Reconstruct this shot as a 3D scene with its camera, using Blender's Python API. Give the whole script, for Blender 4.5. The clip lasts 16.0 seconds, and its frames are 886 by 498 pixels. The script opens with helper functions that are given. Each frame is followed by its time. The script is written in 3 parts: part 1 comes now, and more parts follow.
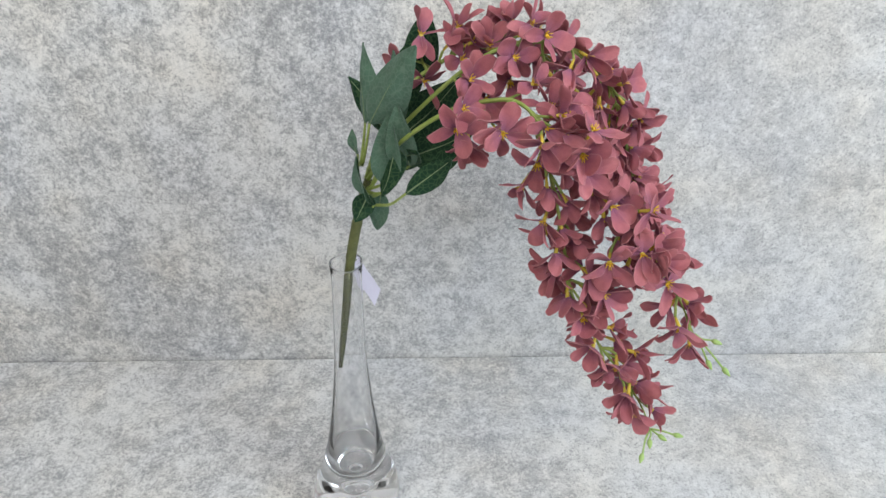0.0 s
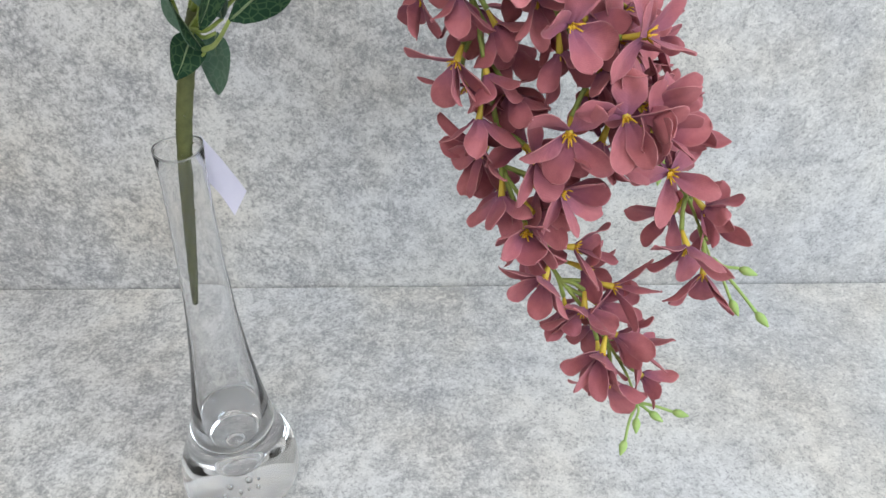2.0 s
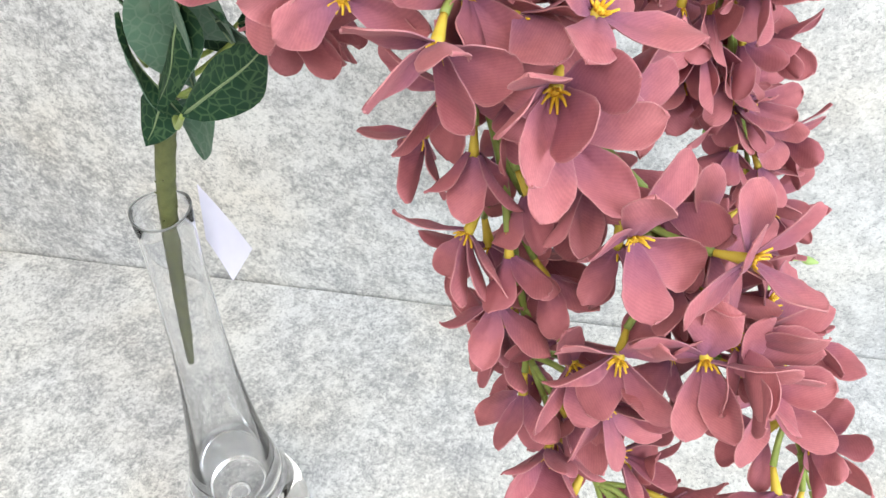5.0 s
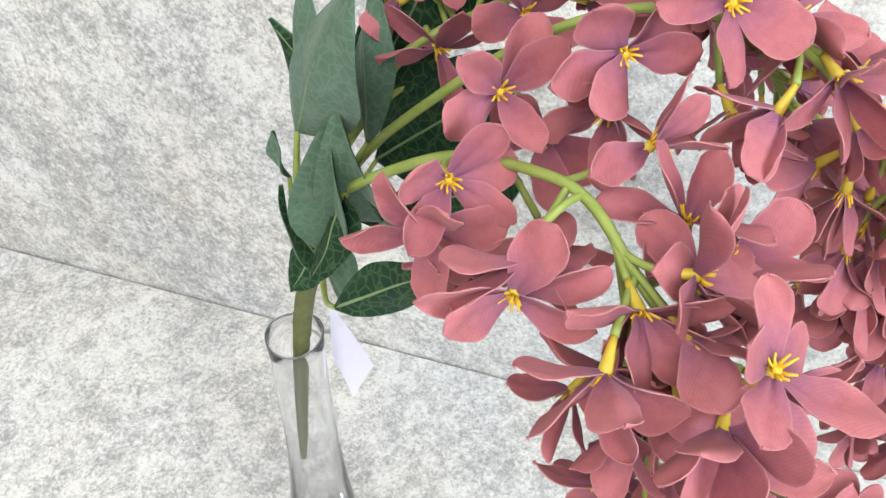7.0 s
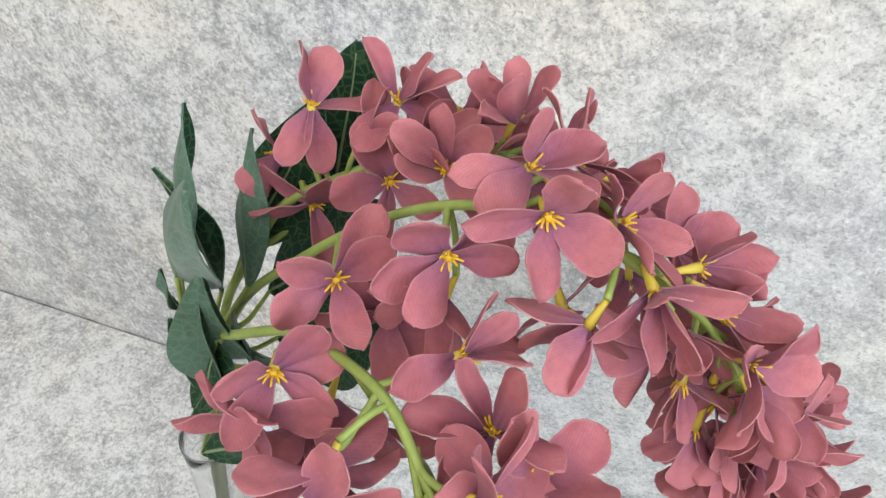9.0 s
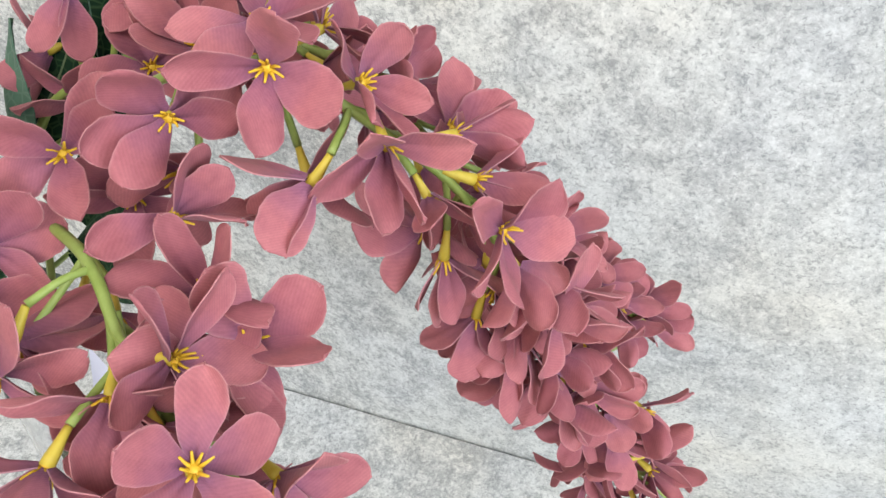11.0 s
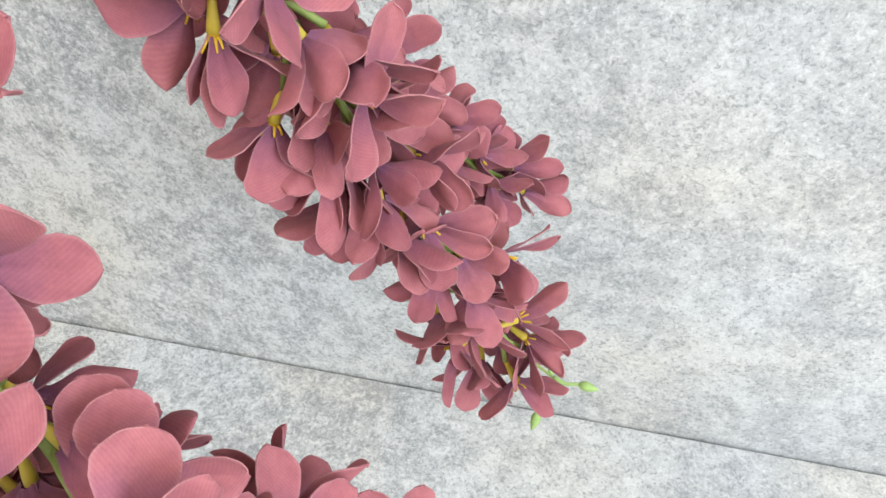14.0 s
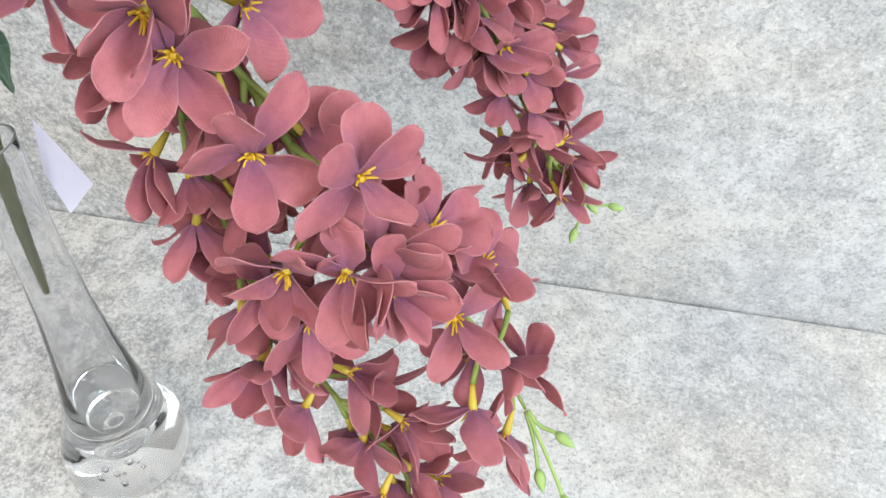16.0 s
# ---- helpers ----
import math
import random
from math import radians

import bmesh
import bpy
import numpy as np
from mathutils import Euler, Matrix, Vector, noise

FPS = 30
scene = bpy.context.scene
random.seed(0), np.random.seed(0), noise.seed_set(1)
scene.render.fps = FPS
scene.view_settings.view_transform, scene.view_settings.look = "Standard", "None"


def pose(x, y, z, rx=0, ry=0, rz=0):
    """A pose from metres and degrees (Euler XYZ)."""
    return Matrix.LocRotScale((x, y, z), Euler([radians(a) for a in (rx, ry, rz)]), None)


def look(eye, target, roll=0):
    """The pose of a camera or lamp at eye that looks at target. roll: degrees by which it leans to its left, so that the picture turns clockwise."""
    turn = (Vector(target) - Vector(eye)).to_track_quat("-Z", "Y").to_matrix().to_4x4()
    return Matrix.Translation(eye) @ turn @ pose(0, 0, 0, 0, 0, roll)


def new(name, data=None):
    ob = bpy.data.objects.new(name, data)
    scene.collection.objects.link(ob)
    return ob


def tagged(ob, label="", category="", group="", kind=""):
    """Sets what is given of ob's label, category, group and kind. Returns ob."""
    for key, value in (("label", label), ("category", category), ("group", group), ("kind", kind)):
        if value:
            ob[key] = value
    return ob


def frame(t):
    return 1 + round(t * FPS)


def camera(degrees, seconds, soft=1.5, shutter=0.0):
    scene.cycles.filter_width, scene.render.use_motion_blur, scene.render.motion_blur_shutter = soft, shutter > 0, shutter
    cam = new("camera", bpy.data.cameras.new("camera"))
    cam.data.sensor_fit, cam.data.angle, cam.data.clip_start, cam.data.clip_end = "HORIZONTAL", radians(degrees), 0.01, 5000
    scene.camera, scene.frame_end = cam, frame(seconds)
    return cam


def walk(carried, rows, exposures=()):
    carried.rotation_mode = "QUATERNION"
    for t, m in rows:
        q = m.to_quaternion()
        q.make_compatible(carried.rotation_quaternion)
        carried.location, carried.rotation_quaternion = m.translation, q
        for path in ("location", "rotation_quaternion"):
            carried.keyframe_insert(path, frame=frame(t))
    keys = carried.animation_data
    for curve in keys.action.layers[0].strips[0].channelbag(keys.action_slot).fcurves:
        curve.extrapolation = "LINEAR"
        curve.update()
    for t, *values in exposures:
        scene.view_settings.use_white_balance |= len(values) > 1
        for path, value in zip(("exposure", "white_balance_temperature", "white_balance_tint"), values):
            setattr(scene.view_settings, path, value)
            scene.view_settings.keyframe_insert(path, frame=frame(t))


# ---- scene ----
cam = camera(57.1, 16.0)
PATH = [
    (0, (0.071, -0.022, 0.515), (0.042, 1.645, -0.589), -1.3),
    (0.5, (0.073, 0.019, 0.484), (0.043, 1.664, -0.653), -1.3),
    (1, (0.089, 0.056, 0.454), (0.058, 1.674, -0.721), -1.4),
    (1.5, (0.108, 0.09, 0.423), (0.073, 1.679, -0.791), -1.5),
    (2, (0.12, 0.12, 0.398), (0.074, 1.674, -0.86), -1.6),
    (2.5, (0.127, 0.144, 0.382), (0.055, 1.662, -0.918), -1.7),
    (3, (0.135, 0.168, 0.368), (0.019, 1.652, -0.968), -1.9),
    (3.2, (0.136, 0.176, 0.366), (0.002, 1.647, -0.982), -1.9),
    (5.3, (0.139, 0.233, 0.417), (-0.184, 1.594, -1.012), -2.3),
    (5.5, (0.138, 0.236, 0.424), (-0.21, 1.591, -1.005), -2.5),
    (6, (0.133, 0.242, 0.437), (-0.267, 1.586, -0.989), -2.6),
    (6.5, (0.128, 0.248, 0.443), (-0.327, 1.577, -0.981), -2.8),
    (7, (0.12, 0.259, 0.446), (-0.393, 1.571, -0.974), -2.9),
    (7.5, (0.115, 0.272, 0.457), (-0.439, 1.573, -0.957), -2.9),
    (8, (0.12, 0.283, 0.469), (-0.454, 1.579, -0.943), -2.9),
    (8.5, (0.133, 0.289, 0.474), (-0.446, 1.585, -0.934), -2.8),
    (9, (0.151, 0.296, 0.475), (-0.426, 1.597, -0.93), -2.7),
    (9.5, (0.167, 0.3, 0.469), (-0.403, 1.61, -0.931), -2.5),
    (9.7, (0.173, 0.3, 0.466), (-0.392, 1.613, -0.933), -2.5),
    (11.8, (0.207, 0.302, 0.434), (-0.258, 1.655, -0.964), -1.8),
    (12, (0.209, 0.303, 0.431), (-0.244, 1.658, -0.968), -1.8),
    (12.5, (0.215, 0.303, 0.422), (-0.214, 1.664, -0.979), -1.7),
    (13, (0.219, 0.303, 0.412), (-0.191, 1.667, -0.992), -1.6),
    (13.5, (0.221, 0.303, 0.403), (-0.159, 1.668, -1.007), -1.5),
    (14, (0.224, 0.302, 0.397), (-0.129, 1.667, -1.022), -1.6),
    (14.5, (0.223, 0.294, 0.389), (-0.109, 1.651, -1.042), -1.4),
    (15, (0.219, 0.278, 0.383), (-0.101, 1.622, -1.064), -1.6),
    (15.5, (0.219, 0.258, 0.384), (-0.093, 1.584, -1.081), -1.6),
    (16, (0.215, 0.226, 0.408), (-0.092, 1.531, -1.076), -1.6),
]
walk(cam, [(t, look(eye, target, roll)) for t, eye, target, roll in PATH],
     [(0, -0.44, 6500, 10), (2, -0.41, 6500, 10), (3, -0.31, 6600, 10), (5.5, 0.23, 6700, 9), (7, 0.21, 6750, 9), (8, -0.01, 6700, 9), (9, -0.13, 6650, 9), (9.6, -0.17, 6650, 8), (12, -0.02, 6700, 8), (12.5, -0.11, 6700, 8), (14, -0.05, 6650, 8),
      (15, -0.07, 6600, 9), (16, -0.09, 6600, 9)])

# ---- world and light ----
world = bpy.data.worlds.new("room_world")
scene.world = world
world.use_nodes = True
world.node_tree.nodes["Background"].inputs[0].default_value = (0.8, 0.87, 1.0, 1)
world.node_tree.nodes["Background"].inputs[1].default_value = 0.1


def area_lamp(name, eye, target, sx, sy, power, colour):
    data = bpy.data.lights.new(name, "AREA")
    data.shape, data.size, data.size_y, data.energy, data.color = "RECTANGLE", sx, sy, power, colour
    ob = new(name, data)
    ob.matrix_world = look(eye, target)
    return ob


area_lamp("window_light", (1.72, -0.35, 0.95), (0.1, 0.3, 0.1), 1.3, 1.1, 66, (0.76, 0.88, 1.0))
area_lamp("ceiling_light", (0.1, -0.6, 1.77), (0.1, 0.0, 0), 2.2, 1.6, 56, (1.0, 0.96, 0.91))


# ---- materials ----
def mat(name, rough=0.6, spec=0.3):
    m = bpy.data.materials.new(name)
    m.use_nodes = True
    n = m.node_tree.nodes
    b = n["Principled BSDF"]
    b.inputs["Roughness"].default_value = rough
    b.inputs["Specular IOR Level"].default_value = spec
    return m, n, m.node_tree.links, b


def noise_node(n, l, coord, scale, detail=4, rough=0.6, distort=0.0):
    t = n.new("ShaderNodeTexNoise")
    t.inputs["Scale"].default_value, t.inputs["Detail"].default_value = scale, detail
    t.inputs["Roughness"].default_value, t.inputs["Distortion"].default_value = rough, distort
    l.new(coord, t.inputs["Vector"])
    return t.outputs["Fac"]


def ramp(n, l, fac, stops, smooth=False):
    r = n.new("ShaderNodeValToRGB")
    e = r.color_ramp.elements
    while len(e) < len(stops):
        e.new(0.5)
    for el, (p, c) in zip(e, stops):
        el.position, el.color = p, (*c, 1)
    if smooth:
        r.color_ramp.interpolation = "EASE"
    l.new(fac, r.inputs[0])
    return r.outputs[0]


def mix(n, l, fac, a, b, mode="MIX"):
    m = n.new("ShaderNodeMix")
    m.data_type, m.blend_type = "RGBA", mode
    for sock, v in ((m.inputs[0], fac), (m.inputs[6], a), (m.inputs[7], b)):
        if isinstance(v, (int, float)):
            sock.default_value = v
        elif isinstance(v, tuple):
            sock.default_value = (*v, 1)
        else:
            l.new(v, sock)
    return m.outputs[2]


def bump(n, l, b, height, strength, dist):
    k = n.new("ShaderNodeBump")
    k.inputs["Strength"].default_value, k.inputs["Distance"].default_value = strength, dist
    l.new(height, k.inputs["Height"])
    l.new(k.outputs[0], b.inputs["Normal"])


def concrete(name, shift):
    """Printed concrete-look board: mottled grey and off-white plaster with fine worn grain."""
    m, n, l, b = mat(name, 0.62, 0.25)
    tc, mp = n.new("ShaderNodeTexCoord"), n.new("ShaderNodeMapping")
    mp.inputs["Location"].default_value = shift
    l.new(tc.outputs["Object"], mp.inputs[0])
    c = mp.outputs[0]
    blot = noise_node(n, l, c, 7, 4, 0.6, 0.2)
    mid = noise_node(n, l, c, 66, 5, 0.75, 0.4)
    grain = noise_node(n, l, c, 310, 5, 0.8, 0.35)
    fine = noise_node(n, l, c, 760, 3, 0.7)

    def madd(x, k, y):
        q = n.new("ShaderNodeMath")
        q.operation = "MULTIPLY_ADD"
        l.new(x, q.inputs[0])
        q.inputs[1].default_value = k
        l.new(y, q.inputs[2])
        return q.outputs[0]

    body = madd(blot, 0.7, mid)
    base = ramp(n, l, body, [(0.62, (0.36, 0.36, 0.363)), (0.85, (0.475, 0.475, 0.47)), (1.08, (0.60, 0.60, 0.588))])
    # pale plaster patches and darker bare ones, a few centimetres across with ragged edges
    patch = noise_node(n, l, c, 24, 9, 0.78, 0.5)
    base = mix(n, l, ramp(n, l, patch, [(0.535, (0, 0, 0)), (0.63, (0.6, 0.6, 0.6))]), base, (0.70, 0.695, 0.68))
    base = mix(n, l, ramp(n, l, patch, [(0.36, (0.55, 0.55, 0.55)), (0.455, (0, 0, 0))]), base, (0.29, 0.29, 0.295))
    worn = madd(body, 0.30, grain)
    col = mix(n, l, ramp(n, l, worn, [(0.765, (0, 0, 0)), (0.84, (0.82, 0.82, 0.82))]), base, (0.69, 0.685, 0.67))
    col = mix(n, l, ramp(n, l, worn, [(0.635, (0.82, 0.82, 0.82)), (0.708, (0, 0, 0))]), col, (0.27, 0.27, 0.275))
    # the colour grows paler and calmer towards +x, its edge broken by the blotches
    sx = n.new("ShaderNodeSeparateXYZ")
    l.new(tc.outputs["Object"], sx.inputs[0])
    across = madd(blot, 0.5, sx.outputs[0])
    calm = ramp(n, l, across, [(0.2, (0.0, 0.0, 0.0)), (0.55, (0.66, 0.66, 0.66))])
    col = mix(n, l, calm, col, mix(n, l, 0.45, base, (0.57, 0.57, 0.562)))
    tintn = n.new("ShaderNodeTexNoise")
    tintn.inputs["Scale"].default_value, tintn.inputs["Detail"].default_value = 10, 4
    l.new(c, tintn.inputs["Vector"])
    hue = ramp(n, l, tintn.outputs["Fac"], [(0.32, (0.97, 0.985, 1.02)), (0.5, (1, 1, 1)), (0.68, (1.04, 1.005, 0.955))])
    speck = madd(mid, 0.35, noise_node(n, l, c, 430, 4, 0.7, 0.6))
    col = mix(n, l, ramp(n, l, speck, [(0.755, (0, 0, 0)), (0.79, (0.55, 0.55, 0.55))]), col, (0.70, 0.695, 0.68))
    col = mix(n, l, ramp(n, l, speck, [(0.575, (0.68, 0.68, 0.68)), (0.615, (0, 0, 0))]), col, (0.27, 0.27, 0.275))
    col = mix(n, l, 1.0, col, hue, "MULTIPLY")
    col = mix(n, l, 1.0, col, ramp(n, l, fine, [(0.3, (0.84, 0.84, 0.84)), (0.5, (1, 1, 1)), (0.72, (1.09, 1.09, 1.09))]), "MULTIPLY")
    l.new(col, b.inputs["Base Color"])
    bump(n, l, b, grain, 0.12, 0.0006)
    return m


def petal_material(name, tint):
    m, n, l, b = mat(name, 0.75, 0.15)
    b.inputs["Sheen Weight"].default_value, b.inputs["Sheen Roughness"].default_value = 0.12, 0.4
    b.inputs["Sheen Tint"].default_value = (1.0, 0.8, 0.8, 1)
    tc = n.new("ShaderNodeTexCoord")
    sep = n.new("ShaderNodeSeparateXYZ")
    l.new(tc.outputs["Object"], sep.inputs[0])
    info = n.new("ShaderNodeObjectInfo")
    warp = noise_node(n, l, tc.outputs["Object"], 260, 3, 0.6)
    along = n.new("ShaderNodeMath")
    along.operation = "MULTIPLY_ADD"
    l.new(warp, along.inputs[0])
    along.inputs[1].default_value = 0.0045
    l.new(sep.outputs[1], along.inputs[2])
    scale = n.new("ShaderNodeMath")
    scale.operation = "MULTIPLY"
    l.new(along.outputs[0], scale.inputs[0])
    scale.inputs[1].default_value = 50.0
    r, g, bl = tint
    dyed = ramp(n, l, scale.outputs[0], [(0.12, (r * 0.66, g * 0.78, bl * 1.14)), (0.36, (r * 0.86, g * 0.9, bl * 1.05)), (0.6, tint), (0.98, (r * 1.08, g * 1.15, bl * 1.1))], True)
    own = ramp(n, l, info.outputs["Random"], [(0.0, (0.84, 0.80, 0.84)), (0.5, (1, 1, 1)), (1.0, (1.1, 1.16, 1.12))])
    col = mix(n, l, 1.0, dyed, own, "MULTIPLY")
    cloud = ramp(n, l, noise_node(n, l, tc.outputs["Object"], 130, 4, 0.65), [(0.28, (0.8, 0.76, 0.8)), (0.5, (0.98, 0.98, 0.98)), (0.72, (1.1, 1.13, 1.1))])
    col = mix(n, l, 1.0, col, cloud, "MULTIPLY")
    uvs = n.new("ShaderNodeSeparateXYZ")
    l.new(tc.outputs["UV"], uvs.inputs[0])
    side = n.new("ShaderNodeMath")
    side.operation = "PINGPONG"
    l.new(uvs.outputs[0], side.inputs[0])
    side.inputs[1].default_value = 0.5
    tipd = n.new("ShaderNodeMath")
    tipd.operation = "SUBTRACT"
    tipd.inputs[0].default_value = 1.0
    l.new(uvs.outputs[1], tipd.inputs[1])
    least = n.new("ShaderNodeMath")
    least.operation = "MINIMUM"
    l.new(side.outputs[0], least.inputs[0])
    l.new(tipd.outputs[0], least.inputs[1])
    fray = ramp(n, l, least.outputs[0], [(0.0, (0.28, 0.28, 0.28)), (0.025, (0.12, 0.12, 0.12)), (0.06, (0, 0, 0))])
    col = mix(n, l, fray, col, (0.72, 0.42, 0.42))
    rib = n.new("ShaderNodeTexWave")
    rib.inputs["Scale"].default_value, rib.inputs["Distortion"].default_value, rib.inputs["Detail"].default_value = 9, 6, 3
    l.new(tc.outputs["UV"], rib.inputs["Vector"])
    col = mix(n, l, 1.0, col, ramp(n, l, rib.outputs["Fac"], [(0.0, (0.975, 0.97, 0.975)), (1.0, (1.02, 1.02, 1.02))]), "MULTIPLY")
    weave = noise_node(n, l, tc.outputs["Object"], 1900, 3, 0.7)
    col = mix(n, l, 1.0, col, ramp(n, l, weave, [(0.3, (0.94, 0.94, 0.94)), (0.7, (1.05, 1.05, 1.05))]), "MULTIPLY")
    twill = n.new("ShaderNodeTexWave")
    twill.bands_direction = "DIAGONAL"
    twill.inputs["Scale"].default_value, twill.inputs["Distortion"].default_value = 800, 0.8
    l.new(tc.outputs["Object"], twill.inputs["Vector"])
    col = mix(n, l, 1.0, col, ramp(n, l, twill.outputs["Fac"], [(0.0, (0.95, 0.95, 0.95)), (1.0, (1.035, 1.035, 1.035))]), "MULTIPLY")
    l.new(col, b.inputs["Base Color"])
    bump(n, l, b, weave, 0.16, 0.0002)
    tr = n.new("ShaderNodeBsdfTranslucent")
    l.new(col, tr.inputs[0])
    mx = n.new("ShaderNodeMixShader")
    mx.inputs[0].default_value = 0.2
    l.new(b.outputs[0], mx.inputs[1])
    l.new(tr.outputs[0], mx.inputs[2])
    l.new(mx.outputs[0], n["Material Output"].inputs[0])
    return m


def plain(name, a, bcol, scale, rough=0.5, spec=0.3, bstr=0.1):
    m, n, l, b = mat(name, rough, spec)
    tc = n.new("ShaderNodeTexCoord")
    f = noise_node(n, l, tc.outputs["Object"], scale, 5, 0.65)
    l.new(ramp(n, l, f, [(0.3, a), (0.7, bcol)]), b.inputs["Base Color"])
    bump(n, l, b, noise_node(n, l, tc.outputs["Object"], scale * 5, 3), bstr, 0.0004)
    return m


def leaf_material(name, body, vein, strength, sheen):
    m, n, l, b = mat(name, 0.65, 0.15)
    b.inputs["Sheen Weight"].default_value, b.inputs["Sheen Roughness"].default_value = sheen, 0.4
    tc = n.new("ShaderNodeTexCoord")
    vor = n.new("ShaderNodeTexVoronoi")
    vor.feature = "DISTANCE_TO_EDGE"
    vor.inputs["Scale"].default_value = 330
    l.new(tc.outputs["Object"], vor.inputs["Vector"])
    net = ramp(n, l, vor.outputs["Distance"], [(0.02, (strength,) * 3), (0.1, (0, 0, 0))])
    tone = ramp(n, l, noise_node(n, l, tc.outputs["Object"], 90, 5, 0.65), [(0.3, tuple(v * 0.78 for v in body)), (0.7, tuple(v * 1.2 for v in body))])
    l.new(mix(n, l, net, tone, vein), b.inputs["Base Color"])
    bump(n, l, b, vor.outputs["Distance"], 0.25, 0.0004)
    return m


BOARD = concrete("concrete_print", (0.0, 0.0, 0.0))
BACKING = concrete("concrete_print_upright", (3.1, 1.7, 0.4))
PETAL = petal_material("mauve_cloth", (0.462, 0.152, 0.176))
YELLOW = plain("yellow_plastic", (0.62, 0.36, 0.02), (0.74, 0.47, 0.05), 300, 0.45)
TUBE = plain("olive_yellow_plastic", (0.50, 0.36, 0.04), (0.60, 0.46, 0.07), 200, 0.45)
STEM = plain("leaf_green_plastic", (0.215, 0.285, 0.06), (0.31, 0.38, 0.11), 160, 0.45)
WOOD = plain("olive_stem_plastic", (0.08, 0.092, 0.036), (0.135, 0.145, 0.055), 220, 0.55, 0.25, 0.5)
BUD = plain("lime_plastic", (0.27, 0.42, 0.12), (0.37, 0.51, 0.18), 200, 0.5)
LEAF_PALE = leaf_material("grey_green_cloth", (0.076, 0.142, 0.098), (0.17, 0.23, 0.18), 0.35, 0.16)
LEAF_DARK = leaf_material("dark_green_cloth", (0.010, 0.036, 0.018), (0.08, 0.15, 0.065), 0.42, 0.03)
RIB = plain("pale_rib", (0.14, 0.20, 0.10), (0.20, 0.26, 0.14), 200, 0.5)
PAPER = plain("white_paper", (0.60, 0.59, 0.72), (0.66, 0.65, 0.77), 60, 0.7)
PLASTER = plain("painted_plaster", (0.68, 0.67, 0.65), (0.74, 0.73, 0.71), 3, 0.8)
TABLE = plain("pale_laminate", (0.5, 0.48, 0.45), (0.6, 0.58, 0.55), 5, 0.6)

GLASS, gn, gl, gb = mat("clear_glass", 0.0, 0.5)
gb.inputs["Transmission Weight"].default_value = 1.0
gb.inputs["IOR"].default_value = 1.5
gb.inputs["Base Color"].default_value = (0.955, 0.958, 0.965, 1)


LIP, ln, ll, lb = mat("polished_glass_lip", 0.35, 0.5)
lb.inputs["Transmission Weight"].default_value = 0.85
lb.inputs["IOR"].default_value = 1.1
lb.inputs["Base Color"].default_value = (0.9, 0.91, 0.92, 1)


# ---- mesh helpers ----
def part(name, bm, material, parent=None, label="", smooth=True):
    me = bpy.data.meshes.new(name)
    bm.to_mesh(me)
    bm.free()
    for mt in material if isinstance(material, (list, tuple)) else [material]:
        me.materials.append(mt)
    if smooth:
        me.polygons.foreach_set("use_smooth", [True] * len(me.polygons))
    ob = new(name, me)
    if parent:
        ob.parent = parent
    return tagged(ob, label)


def child(name, me, parent, m):
    ob = new(name, me)
    ob.parent = parent
    ob.matrix_basis = m
    return ob


def slab(x0, x1, y0, y1, z0, z1, bevel=0.0):
    bm = bmesh.new()
    bmesh.ops.create_cube(bm, size=1.0)
    for v in bm.verts:
        v.co = Vector(((x0 + x1) / 2 + v.co.x * (x1 - x0), (y0 + y1) / 2 + v.co.y * (y1 - y0), (z0 + z1) / 2 + v.co.z * (z1 - z0)))
    if bevel:
        bmesh.ops.bevel(bm, geom=bm.edges[:], offset=bevel, segments=2, affect="EDGES")
    return bm


def spline(points, per=6):
    """A smooth line through the points, as (place, radius) for points that carry a fourth number."""
    p = [np.array(q, float) for q in points]
    p = [2 * p[0] - p[1], *p, 2 * p[-1] - p[-2]]
    out = []
    for i in range(1, len(p) - 2):
        for k in range(per):
            t = k / per
            a, b, c, d = p[i - 1:i + 3]
            out.append(0.5 * (2 * b + (c - a) * t + (2 * a - 5 * b + 4 * c - d) * t * t + (3 * b - a - 3 * c + d) * t ** 3))
    out.append(p[-2])
    return [tuple(float(v) for v in q) for q in out]


def tube(bm, line, sides=8, mat_index=0, knots=0.0):
    """A round rod along rows of x, y, z, radius."""
    rings, side = [], None
    for i, q in enumerate(line):
        here = Vector(q[:3])
        ahead = Vector(line[min(i + 1, len(line) - 1)][:3]) - Vector(line[max(i - 1, 0)][:3])
        ahead.normalize()
        if side is None:
            side = ahead.orthogonal().normalized()
        side = (side - ahead * side.dot(ahead)).normalized()
        up = ahead.cross(side)
        r = q[3] * (1 + knots * (random.random() - 0.5))
        rings.append([bm.verts.new(here + r * (math.cos(a) * side + math.sin(a) * up)) for a in [2 * math.pi * k / sides for k in range(sides)]])
    for r0, r1 in zip(rings, rings[1:]):
        for k in range(sides):
            bm.faces.new((r0[k], r0[(k + 1) % sides], r1[(k + 1) % sides], r1[k])).material_index = mat_index
    bm.faces.new(list(reversed(rings[0]))).material_index = mat_index
    bm.faces.new(rings[-1]).material_index = mat_index


